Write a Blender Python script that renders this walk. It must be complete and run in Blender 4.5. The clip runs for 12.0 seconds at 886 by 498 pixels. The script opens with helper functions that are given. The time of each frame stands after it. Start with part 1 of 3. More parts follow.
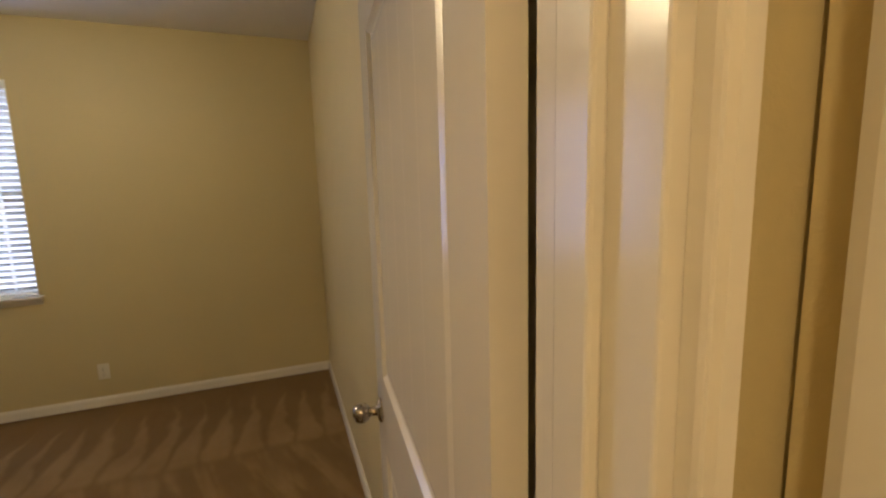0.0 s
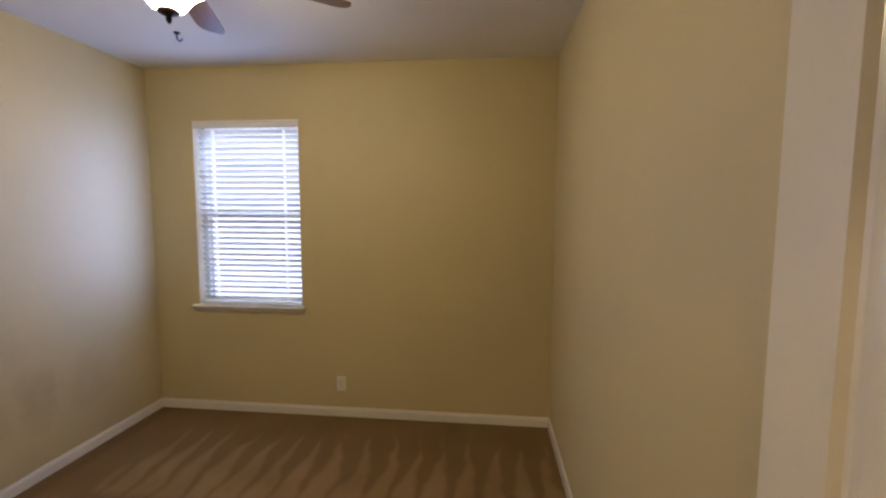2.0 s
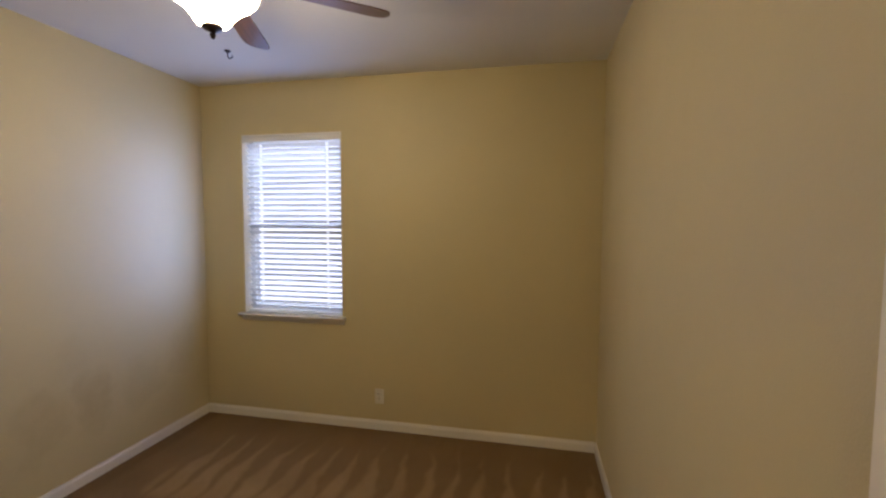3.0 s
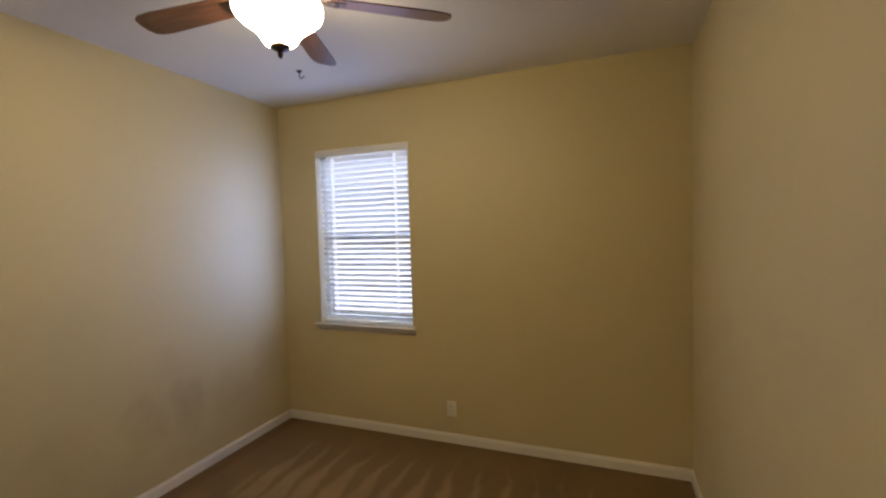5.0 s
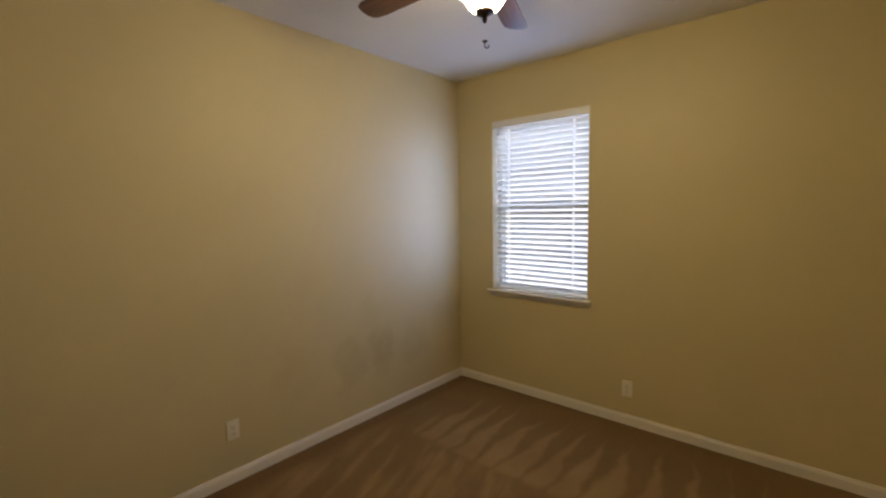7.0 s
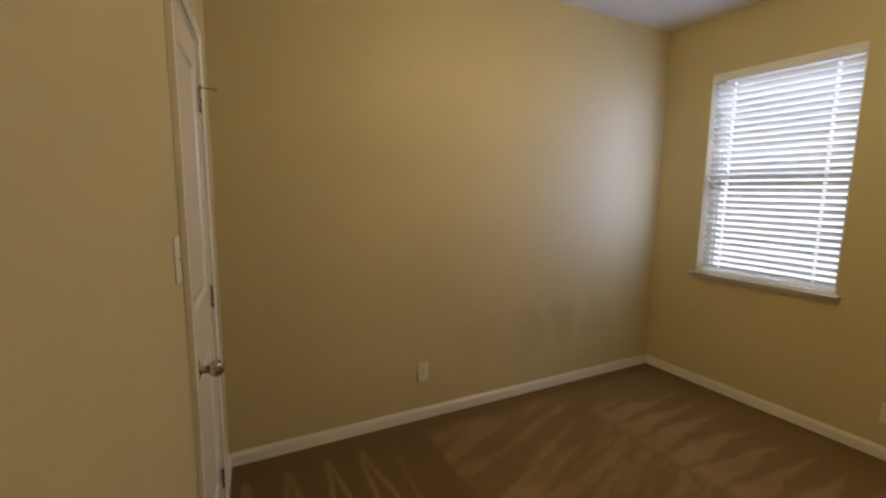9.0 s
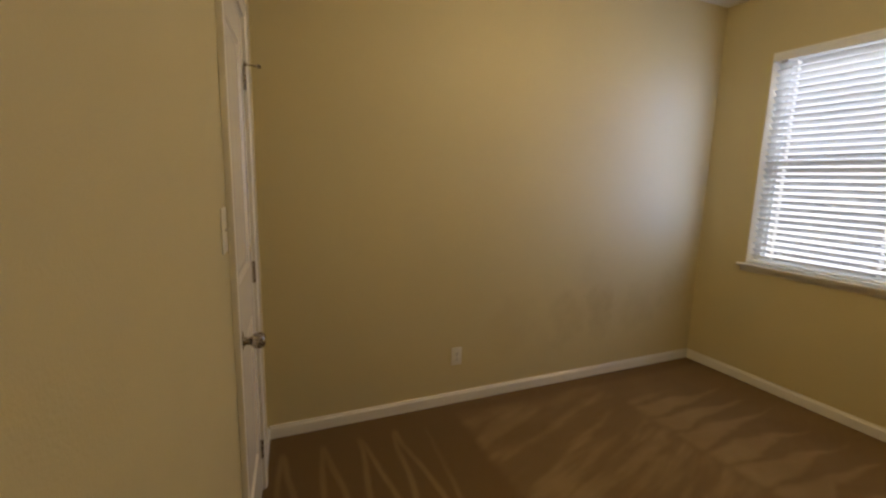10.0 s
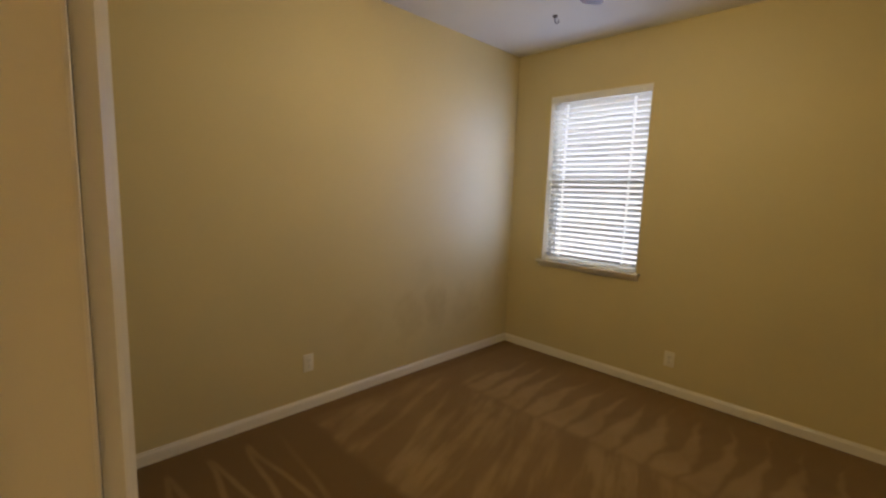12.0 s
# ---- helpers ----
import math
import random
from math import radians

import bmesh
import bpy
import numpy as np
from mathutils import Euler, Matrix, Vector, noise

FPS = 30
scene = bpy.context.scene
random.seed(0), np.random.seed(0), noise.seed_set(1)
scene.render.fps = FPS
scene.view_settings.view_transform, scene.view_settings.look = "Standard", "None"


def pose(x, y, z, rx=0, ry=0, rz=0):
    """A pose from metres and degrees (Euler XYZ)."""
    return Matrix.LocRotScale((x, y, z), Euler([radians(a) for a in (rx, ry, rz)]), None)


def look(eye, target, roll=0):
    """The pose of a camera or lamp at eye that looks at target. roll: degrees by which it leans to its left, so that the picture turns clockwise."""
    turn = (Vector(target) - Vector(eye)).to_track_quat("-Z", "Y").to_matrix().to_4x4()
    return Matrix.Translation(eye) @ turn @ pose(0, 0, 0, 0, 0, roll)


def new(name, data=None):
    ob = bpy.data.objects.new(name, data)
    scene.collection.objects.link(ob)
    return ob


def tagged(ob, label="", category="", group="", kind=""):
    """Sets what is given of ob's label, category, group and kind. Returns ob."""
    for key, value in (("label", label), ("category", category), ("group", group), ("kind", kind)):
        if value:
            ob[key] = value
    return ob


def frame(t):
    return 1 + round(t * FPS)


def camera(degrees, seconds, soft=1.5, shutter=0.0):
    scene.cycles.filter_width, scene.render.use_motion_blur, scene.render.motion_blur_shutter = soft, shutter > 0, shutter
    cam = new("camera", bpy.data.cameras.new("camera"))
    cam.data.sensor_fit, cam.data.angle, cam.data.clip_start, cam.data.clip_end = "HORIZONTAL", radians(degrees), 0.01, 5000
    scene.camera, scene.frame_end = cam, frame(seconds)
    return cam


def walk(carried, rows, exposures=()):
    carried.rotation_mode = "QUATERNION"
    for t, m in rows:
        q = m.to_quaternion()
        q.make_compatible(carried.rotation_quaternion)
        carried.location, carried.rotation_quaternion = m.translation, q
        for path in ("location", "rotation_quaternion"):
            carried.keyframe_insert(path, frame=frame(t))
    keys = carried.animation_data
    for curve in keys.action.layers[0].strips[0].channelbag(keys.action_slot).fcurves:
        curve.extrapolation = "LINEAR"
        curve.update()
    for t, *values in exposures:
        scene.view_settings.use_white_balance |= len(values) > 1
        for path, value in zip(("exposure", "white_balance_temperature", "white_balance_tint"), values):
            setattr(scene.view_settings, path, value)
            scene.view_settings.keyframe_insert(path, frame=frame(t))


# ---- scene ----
cam = camera(91.1, 12.0, soft=2.4)

PATH = [
    (0, (2.862, -3.785, 1.559), (3.552, -1.929, 1.276), -1.6),
    (0.5, (2.867, -3.674, 1.535), (3.306, -1.737, 1.295), -0.2),
    (1, (2.842, -3.482, 1.545), (2.956, -1.491, 1.392), -0.6),
    (1.3, (2.814, -3.395, 1.545), (2.865, -1.401, 1.4), -1.9),
    (1.5, (2.754, -3.39, 1.638), (2.795, -1.403, 1.415), -1.5),
    (1.7, (2.749, -3.319, 1.616), (2.714, -1.335, 1.369), -0.6),
    (2, (2.69, -3.255, 1.645), (2.486, -1.273, 1.468), 0.25),
    (2.3, (2.705, -3.183, 1.601), (2.338, -1.221, 1.48), 0.8),
    (2.5, (2.707, -3.192, 1.634), (2.32, -1.234, 1.512), 0.7),
    (4.5, (2.72, -3.064, 1.649), (2.125, -1.159, 1.531), -1.4),
    (5, (2.695, -3.077, 1.649), (1.977, -1.212, 1.557), -1.6),
    (5.5, (2.658, -3.085, 1.651), (1.789, -1.288, 1.535), -1.8),
    (6, (2.612, -3.106, 1.648), (1.581, -1.396, 1.524), -2.3),
    (6.5, (2.59, -3.144, 1.623), (1.42, -1.529, 1.471), -1.5),
    (8.5, (2.434, -3.251, 1.493), (0.755, -2.19, 1.256), -0.0),
    (9, (2.421, -3.272, 1.481), (0.661, -2.36, 1.21), 0.7),
    (9.5, (2.399, -3.283, 1.46), (0.6, -2.462, 1.16), 0.5),
    (10, (2.384, -3.29, 1.445), (0.572, -2.509, 1.12), 1.4),
    (10.5, (2.384, -3.314, 1.451), (0.59, -2.492, 1.124), 2.6),
    (11, (2.417, -3.358, 1.455), (0.723, -2.345, 1.134), 3.3),
    (11.5, (2.458, -3.431, 1.459), (0.911, -2.195, 1.177), 2.4),
    (12, (2.558, -3.481, 1.471), (1.154, -2.08, 1.209), 2.0),
]
walk(cam, [(t, look(eye, target, roll)) for t, eye, target, roll in PATH],
     exposures=[(0.0, 0.04, 6550, 10), (1.0, 0.09, 6250, 14), (2.5, 0.04, 6250, 14), (5.5, -0.16, 6700, 10), (9.0, -0.14, 7550, 6), (12.0, -0.17, 7900, 6)])

# ---- world and light ----
W, H = 3.175, 2.74                      # room width and ceiling height
SKEW = -4.318                           # the entry wall is a little out of square
MS = pose(0, -3.285, 0, 0, 0, SKEW)      # frame of the entry wall: u along it, v into the room

world = bpy.data.worlds.new("world")
scene.world = world
world.use_nodes = True
sky = world.node_tree.nodes.new("ShaderNodeTexSky")
sky.sky_type, sky.sun_disc = "NISHITA", False
sky.sun_elevation, sky.sun_rotation = radians(50), radians(200)
world.node_tree.nodes["Background"].inputs["Strength"].default_value = 0.08
world.node_tree.links.new(sky.outputs["Color"], world.node_tree.nodes["Background"].inputs["Color"])

sun = new("sun", bpy.data.lights.new("sun", "SUN"))
sun.data.energy, sun.data.angle, sun.data.color = 2.0, radians(0.5), (1.0, 0.96, 0.9)
sun.matrix_world = look((0, -20, 24), (0, 0, 0))

day = new("window_daylight", bpy.data.lights.new("window_daylight", "AREA"))
day.data.shape, day.data.size, day.data.size_y = "RECTANGLE", 1.3, 1.1
day.data.energy, day.data.color = 270.0, (0.55, 0.69, 1.0)
day.matrix_world = look((0.807, 1.6, 3.7), (0.807, 0.05, 1.6))

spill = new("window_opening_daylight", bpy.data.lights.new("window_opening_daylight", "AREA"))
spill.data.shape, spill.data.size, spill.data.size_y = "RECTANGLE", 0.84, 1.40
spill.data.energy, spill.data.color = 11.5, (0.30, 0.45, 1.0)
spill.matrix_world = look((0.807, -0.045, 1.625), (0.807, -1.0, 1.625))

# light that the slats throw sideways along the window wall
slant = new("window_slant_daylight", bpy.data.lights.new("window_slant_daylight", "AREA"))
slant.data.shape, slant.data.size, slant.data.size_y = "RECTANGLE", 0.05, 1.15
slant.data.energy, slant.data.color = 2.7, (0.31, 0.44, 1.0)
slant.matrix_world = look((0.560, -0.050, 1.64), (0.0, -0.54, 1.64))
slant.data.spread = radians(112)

hall_lamp = new("hall_lamp", bpy.data.lights.new("hall_lamp", "POINT"))
hall_lamp.data.energy, hall_lamp.data.color, hall_lamp.data.shadow_soft_size = 35.0, (1.0, 0.73, 0.40), 0.09
hall_lamp.location = (2.20, -4.70, 2.52)

BULB = 54.0                              # glow of the fan's glass bowl


# ---- materials ----
def material(name, rough=0.5, metal=0.0):
    m = bpy.data.materials.new(name)
    m.use_nodes = True
    b = m.node_tree.nodes["Principled BSDF"]
    b.inputs["Roughness"].default_value, b.inputs["Metallic"].default_value = rough, metal
    return m, m.node_tree, b


class Net:
    """Short forms for node arithmetic."""
    def __init__(self, tree):
        self.t = tree

    def node(self, kind, **values):
        n = self.t.nodes.new(kind)
        for k, v in values.items():
            self.put(n.inputs[k.replace("_", " ")], v)
        return n

    def put(self, socket, v):
        if isinstance(v, bpy.types.NodeSocket):
            self.t.links.new(v, socket)
        else:
            socket.default_value = v

    def m(self, op, a, b=0.0, c=0.0):
        n = self.t.nodes.new("ShaderNodeMath")
        n.operation = op
        for i, v in enumerate((a, b, c)):
            self.put(n.inputs[i], v)
        return n.outputs[0]

    def coords(self):
        return self.t.nodes.new("ShaderNodeTexCoord").outputs["Object"]

    def noise(self, scale, detail=3.0, rough=0.5, vector=None):
        n = self.t.nodes.new("ShaderNodeTexNoise")
        self.put(n.inputs["Vector"], vector if vector is not None else self.coords())
        n.inputs["Scale"].default_value, n.inputs["Detail"].default_value, n.inputs["Roughness"].default_value = scale, detail, rough
        return n.outputs["Fac"]

    def span(self, v, a, b, c=0.0, d=1.0, smooth=False):
        n = self.t.nodes.new("ShaderNodeMapRange")
        n.interpolation_type = "SMOOTHSTEP" if smooth else "LINEAR"
        for i, x in enumerate((v, a, b, c, d)):
            self.put(n.inputs[i], x)
        return n.outputs[0]

    def mix(self, f, a, b):
        n = self.t.nodes.new("ShaderNodeMix")
        n.data_type = "RGBA"
        self.put(n.inputs["Factor"], f)
        self.put(n.inputs[6], (*a, 1) if isinstance(a, tuple) else a)
        self.put(n.inputs[7], (*b, 1) if isinstance(b, tuple) else b)
        return n.outputs[2]

    def bump(self, height, strength, distance):
        n = self.t.nodes.new("ShaderNodeBump")
        n.inputs["Strength"].default_value, n.inputs["Distance"].default_value = strength, distance
        self.put(n.inputs["Height"], height)
        return n.outputs["Normal"]


def paint(name, color, dark, rough, grain, depth, scuff=0.0, swell=0.6):
    """Painted surface: slow tone drift, fine roller texture."""
    m, tree, b = material(name, rough)
    n = Net(tree)
    tone = n.span(n.noise(1.3, 4), 0.3, 0.7)
    col = n.mix(tone, dark, color)
    if scuff:
        mark = n.span(n.noise(7.0, 6, 0.65), 0.62, 0.8, 0.0, scuff)
        col = n.mix(mark, col, tuple(c * 0.6 for c in color))
    n.put(b.inputs["Base Color"], col)
    n.put(b.inputs["Roughness"], n.span(n.noise(5, 3), 0.3, 0.7, rough - 0.03, rough + 0.03))
    h = n.m("ADD", n.noise(grain, 2, 0.6), n.m("MULTIPLY", n.noise(grain * 0.27, 3), swell))
    n.put(b.inputs["Normal"], n.bump(h, 0.35, depth))
    return m


WALL = paint("tan_wall_paint", (0.566, 0.476, 0.266), (0.535, 0.451, 0.251), 0.55, 170, 0.0016)
CEIL = paint("white_ceiling_paint", (0.74, 0.72, 0.68), (0.70, 0.68, 0.64), 0.8, 60, 0.003)
TRIM = paint("white_trim_paint", (0.76, 0.72, 0.64), (0.72, 0.68, 0.60), 0.22, 60, 0.0001, 0.06, 0.3)


def door_paint():
    """Semi-gloss white enamel."""
    m, tree, b = material("white_door_paint", 0.24)
    n = Net(tree)
    n.put(b.inputs["Base Color"], n.mix(n.noise(2.2, 2), (0.745, 0.695, 0.605), (0.715, 0.665, 0.575)))
    return m


DOOR = door_paint()
PLASTIC = paint("ivory_plastic", (0.72, 0.68, 0.58), (0.69, 0.65, 0.55), 0.35, 400, 0.0002)
VINYL = paint("white_vinyl", (0.78, 0.78, 0.77), (0.74, 0.74, 0.73), 0.35, 300, 0.0002)


def shaded_wall():
    """The same tan paint, with soft shade low beside the window painted in."""
    m, tree, b = material("tan_wall_paint_shaded", 0.55)
    n = Net(tree)
    col = n.mix(n.span(n.noise(1.3, 4), 0.3, 0.7), (0.535, 0.451, 0.251), (0.566, 0.476, 0.266))
    p = n.node("ShaderNodeSeparateXYZ")
    n.put(p.inputs[0], n.coords())
    y, z = n.m("MULTIPLY", p.outputs[0], -1.0), p.outputs[2]
    y = n.m("ADD", y, n.m("MULTIPLY", n.m("SUBTRACT", n.noise(5.5, 4), 0.5), 0.34))
    z = n.m("ADD", z, n.m("MULTIPLY", n.m("SUBTRACT", n.noise(4.7, 4), 0.5), 0.42))
    # dark spots where the window's light falls off, put into the colour
    shade_spots = 0.0
    for cy, cz, ry, rz, amount in ((-1.29, 0.50, 0.13, 0.17, 0.75), (-0.98, 0.52, 0.12, 0.16, 1.0), (-1.74, 0.50, 0.14, 0.16, 0.4),
                                   (-0.62, 0.50, 0.16, 0.15, 0.5), (-0.25, 0.62, 0.12, 0.16, 0.5), (-1.12, 0.80, 0.10, 0.12, 0.3)):
        ey, ez = n.m("DIVIDE", n.m("SUBTRACT", y, cy), ry), n.m("DIVIDE", n.m("SUBTRACT", z, cz), rz)
        far = n.m("ADD", n.m("MULTIPLY", ey, ey), n.m("MULTIPLY", ez, ez))
        shade_spots = n.m("MAXIMUM", shade_spots, n.span(far, 2.4, 0.3, 0.0, amount, smooth=True))
    col = n.mix(n.m("MULTIPLY", n.m("MULTIPLY", shade_spots, n.span(n.noise(6.5, 4, 0.6), 0.3, 0.65, 0.35, 1.0)), 0.34), col, (0.30, 0.22, 0.11))
    n.put(b.inputs["Base Color"], col)
    h = n.m("ADD", n.noise(170, 2, 0.6), n.m("MULTIPLY", n.noise(46, 3), 0.6))
    n.put(b.inputs["Normal"], n.bump(h, 0.35, 0.0016))
    return m


WALL_SHADED = shaded_wall()


def carpet():
    """Cut-pile carpet with the strokes of a vacuum cleaner in the pile."""
    m, tree, b = material("tan_cut_pile_carpet", 0.95)
    n = Net(tree)
    warp = n.noise(3.0, 3)
    p = n.node("ShaderNodeSeparateXYZ")
    n.put(p.inputs[0], n.coords())
    x = n.m("ADD", p.outputs[0], n.m("MULTIPLY", n.m("SUBTRACT", warp, 0.5), 0.07))
    y = n.m("ADD", p.outputs[1], n.m("MULTIPLY", n.m("SUBTRACT", n.noise(2.3, 3), 0.5), 0.07))

    def wedge(across, pitch, along, tip, end):
        """Light strokes that widen from tip to end."""
        saw = n.m("MULTIPLY", n.m("PINGPONG", across, pitch / 2), 2 / pitch)
        reach = n.span(along, tip, end, 0.0, 0.98)
        return n.span(n.m("SUBTRACT", reach, saw), -0.32, 0.36, smooth=True)

    ragged = n.m("MULTIPLY", n.m("SUBTRACT", n.noise(6.5, 5, 0.6), 0.5), 0.80)
    a = wedge(n.m("ADD", x, n.m("MULTIPLY", n.m("SUBTRACT", n.noise(1.7, 2), 0.5), 0.22)), 0.172, n.m("ADD", y, ragged), -0.26, -1.0)
    a = n.m("MULTIPLY", a, n.m("MULTIPLY", n.span(y, -1.16, -1.02, smooth=True), n.span(x, 0.34, 0.44)))
    skew = n.m("ADD", p.outputs[0], n.m("MULTIPLY", p.outputs[1], 0.36))
    lane = n.node("ShaderNodeCombineXYZ", X=n.m("MULTIPLY", skew, 5.2), Y=n.m("MULTIPLY", p.outputs[1], 0.85))
    c = n.span(n.noise(1.5, 4, 0.6, lane.outputs[0]), 0.44, 0.64, smooth=True)
    c = n.m("MULTIPLY", c, n.m("MULTIPLY", n.span(y, -1.0, -1.2, smooth=True), n.span(y, -2.24, -2.19)))
    c = n.m("MULTIPLY", c, n.span(x, 0.08, 0.3, smooth=True))
    lay = n.m("MULTIPLY", n.span(y, -2.24, -2.19), n.span(x, 0.1, 0.16))
    fold = n.m("ABSOLUTE", n.m("SUBTRACT", n.m("PINGPONG", n.m("ADD", y, 0.02), 0.1), n.m("MULTIPLY", n.m("SUBTRACT", x, 0.16), 0.11)))
    d = n.span(fold, 0.022, 0.006, smooth=True)
    d = n.m("MULTIPLY", d, n.m("MULTIPLY", n.m("MULTIPLY", n.span(y, -2.42, -2.5), n.span(y, -3.3, -3.24)), n.m("MULTIPLY", n.span(x, 0.15, 0.2), n.span(x, 1.0, 0.75))))
    strokes = n.m("MAXIMUM", n.m("MULTIPLY", a, 0.82), n.m("MAXIMUM", n.m("ADD", n.m("MULTIPLY", c, 0.50), n.m("MULTIPLY", lay, 0.26)), n.m("MULTIPLY", d, 0.52)))
    strokes = n.m("MULTIPLY", strokes, n.span(n.noise(3.2, 4), 0.35, 0.62, 0.6, 1.0))
    col = n.mix(strokes, (0.190, 0.107, 0.036), (0.390, 0.256, 0.108))
    tuft = n.noise(420, 2, 0.7)
    col = n.mix(n.span(tuft, 0.35, 0.65, 0.0, 0.35), col, (0.055, 0.031, 0.011))
    n.put(b.inputs["Base Color"], col)
    b.inputs["Sheen Weight"].default_value = 0.06
    b.inputs["Specular IOR Level"].default_value = 0.1
    n.put(b.inputs["Normal"], n.bump(n.m("ADD", tuft, n.noise(110, 3)), 0.8, 0.006))
    return m


CARPET = carpet()


def metal(name, color, rough):
    m, tree, b = material(name, rough, 1.0)
    n = Net(tree)
    n.put(b.inputs["Base Color"], n.mix(n.noise(60, 3), color, tuple(c * 0.85 for c in color)))
    n.put(b.inputs["Roughness"], n.span(n.noise(90, 3), 0.3, 0.7, rough - 0.05, rough + 0.08))
    return m


NICKEL = metal("satin_nickel", (0.42, 0.37, 0.31), 0.24)
BRONZE = metal("oil_rubbed_bronze", (0.09, 0.065, 0.05), 0.42)


def wood():
    m, tree, b = material("walnut_blade", 0.35)
    n = Net(tree)
    mp = n.node("ShaderNodeMapping")
    n.put(mp.inputs["Vector"], n.coords())
    mp.inputs["Scale"].default_value = (2.0, 26.0, 26.0)
    g = n.noise(1.6, 5, 0.6, mp.outputs[0])
    n.put(b.inputs["Base Color"], n.mix(n.span(g, 0.3, 0.7), (0.055, 0.025, 0.014), (0.15, 0.065, 0.034)))
    n.put(b.inputs["Normal"], n.bump(g, 0.2, 0.0006))
    return m


WALNUT = wood()


def glowing_glass():
    m, tree, b = material("frosted_lit_glass", 0.4)
    n = Net(tree)
    n.put(b.inputs["Base Color"], n.mix(n.noise(8, 4), (0.86, 0.80, 0.68), (0.78, 0.70, 0.56)))
    b.inputs["Emission Color"].default_value = (1.0, 0.81, 0.50, 1)
    b.inputs["Emission Strength"].default_value = BULB
    return m


BOWL = glowing_glass()


def slat_plastic():
    m, tree, b = material("white_blind_slat", 0.45)
    n = Net(tree)
    n.put(b.inputs["Base Color"], n.mix(n.noise(12, 3), (0.80, 0.80, 0.80), (0.74, 0.74, 0.75)))
    out = tree.nodes["Material Output"]
    tr = n.node("ShaderNodeBsdfTranslucent", Color=(0.8, 0.8, 0.85, 1))
    mx = n.node("ShaderNodeMixShader", Fac=0.05)
    n.put(mx.inputs[1], b.outputs[0])
    n.put(mx.inputs[2], tr.outputs[0])
    n.put(out.inputs["Surface"], mx.outputs[0])
    return m


SLAT = slat_plastic()


def pane_glass():
    m, tree, b = material("clear_glass", 0.02)
    b.inputs["Transmission Weight"].default_value = 1.0
    b.inputs["IOR"].default_value = 1.05
    return m


GLASS = pane_glass()
FRAME = paint("grey_window_frame", (0.66, 0.66, 0.66), (0.62, 0.62, 0.62), 0.45, 90, 0.0001, 0.0, 0.2)


def distance_glow():
    """Pale distance outside the window; its own glow stands in for bright daylight."""
    m, tree, b = material("glowing_distance", 1.0)
    n = Net(tree)
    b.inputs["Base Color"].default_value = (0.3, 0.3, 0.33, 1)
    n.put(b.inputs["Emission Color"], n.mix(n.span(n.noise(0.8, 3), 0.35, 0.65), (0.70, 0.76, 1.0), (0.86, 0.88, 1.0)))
    # glow added so that the gaps between the slats look bright
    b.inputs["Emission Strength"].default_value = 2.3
    return m


DISTANCE_GLOW = distance_glow()
DARK = paint("dark_slot", (0.02, 0.018, 0.015), (0.015, 0.013, 0.011), 0.6, 200, 0.0002)
GROUND = paint("dry_lawn", (0.10, 0.12, 0.05), (0.14, 0.12, 0.06), 0.95, 30, 0.02)


# ---- mesh helpers ----
def box(bm, x0, x1, y0, y1, z0, z1, bevel=0.0, segments=2):
    m = Matrix.Translation(((x0 + x1) / 2, (y0 + y1) / 2, (z0 + z1) / 2)) @ Matrix.Diagonal((x1 - x0, y1 - y0, z1 - z0, 1))
    made = bmesh.ops.create_cube(bm, size=1.0, matrix=m)["verts"]
    if bevel:
        edges = list({e for v in made for e in v.link_edges})
        bmesh.ops.bevel(bm, geom=edges, offset=bevel, segments=segments, profile=0.5, affect="EDGES")
    return bm


def lathe(bm, profile, m=Matrix(), steps=32):
    """Turns a profile of (radius, height) about the z axis of m."""
    rings = []
    for r, z in profile:
        if r < 1e-6:
            rings.append([bm.verts.new(m @ Vector((0, 0, z)))])
        else:
            rings.append([bm.verts.new(m @ Vector((r * math.cos(k * math.tau / steps), r * math.sin(k * math.tau / steps), z))) for k in range(steps)])
    for a, b in zip(rings, rings[1:]):
        for k in range(steps):
            j = (k + 1) % steps
            if len(a) == 1 and len(b) > 1:
                bm.faces.new((a[0], b[j], b[k]))
            elif len(b) == 1 and len(a) > 1:
                bm.faces.new((a[k], a[j], b[0]))
            elif len(a) > 1:
                bm.faces.new((a[k], a[j], b[j], b[k]))
    return bm


def sweep(bm, section, length, m=Matrix()):
    """A straight moulding: a closed section of (y, z), drawn along x from 0 to length."""
    a = [bm.verts.new(m @ Vector((0, y, z))) for y, z in section]
    b = [bm.verts.new(m @ Vector((length, y, z))) for y, z in section]
    k = len(section)
    for i in range(k):
        bm.faces.new((a[i], a[(i + 1) % k], b[(i + 1) % k], b[i]))
    bm.faces.new(a[::-1])
    bm.faces.new(b)
    return bm


def mesh_of(name, bm, mat, smooth=False):
    bmesh.ops.recalc_face_normals(bm, faces=bm.faces)
    me = bpy.data.meshes.new(name)
    bm.to_mesh(me)
    bm.free()
    me.materials.append(mat)
    if smooth:
        me.shade_smooth()
        me.set_sharp_from_angle(angle=radians(35))
    return me


def part(name, bm, mat, parent, label="", at=None, smooth=False):
    ob = new(name, mesh_of(name, bm, mat, smooth))
    ob.parent = parent
    if at is not None:
        ob.matrix_local = at
    return tagged(ob, label)


def thing(name, m, label, category, group="", kind=""):
    ob = new(name)
    ob.matrix_world = m
    ob.empty_display_size = 0.1
    return tagged(ob, label, category, group, kind)


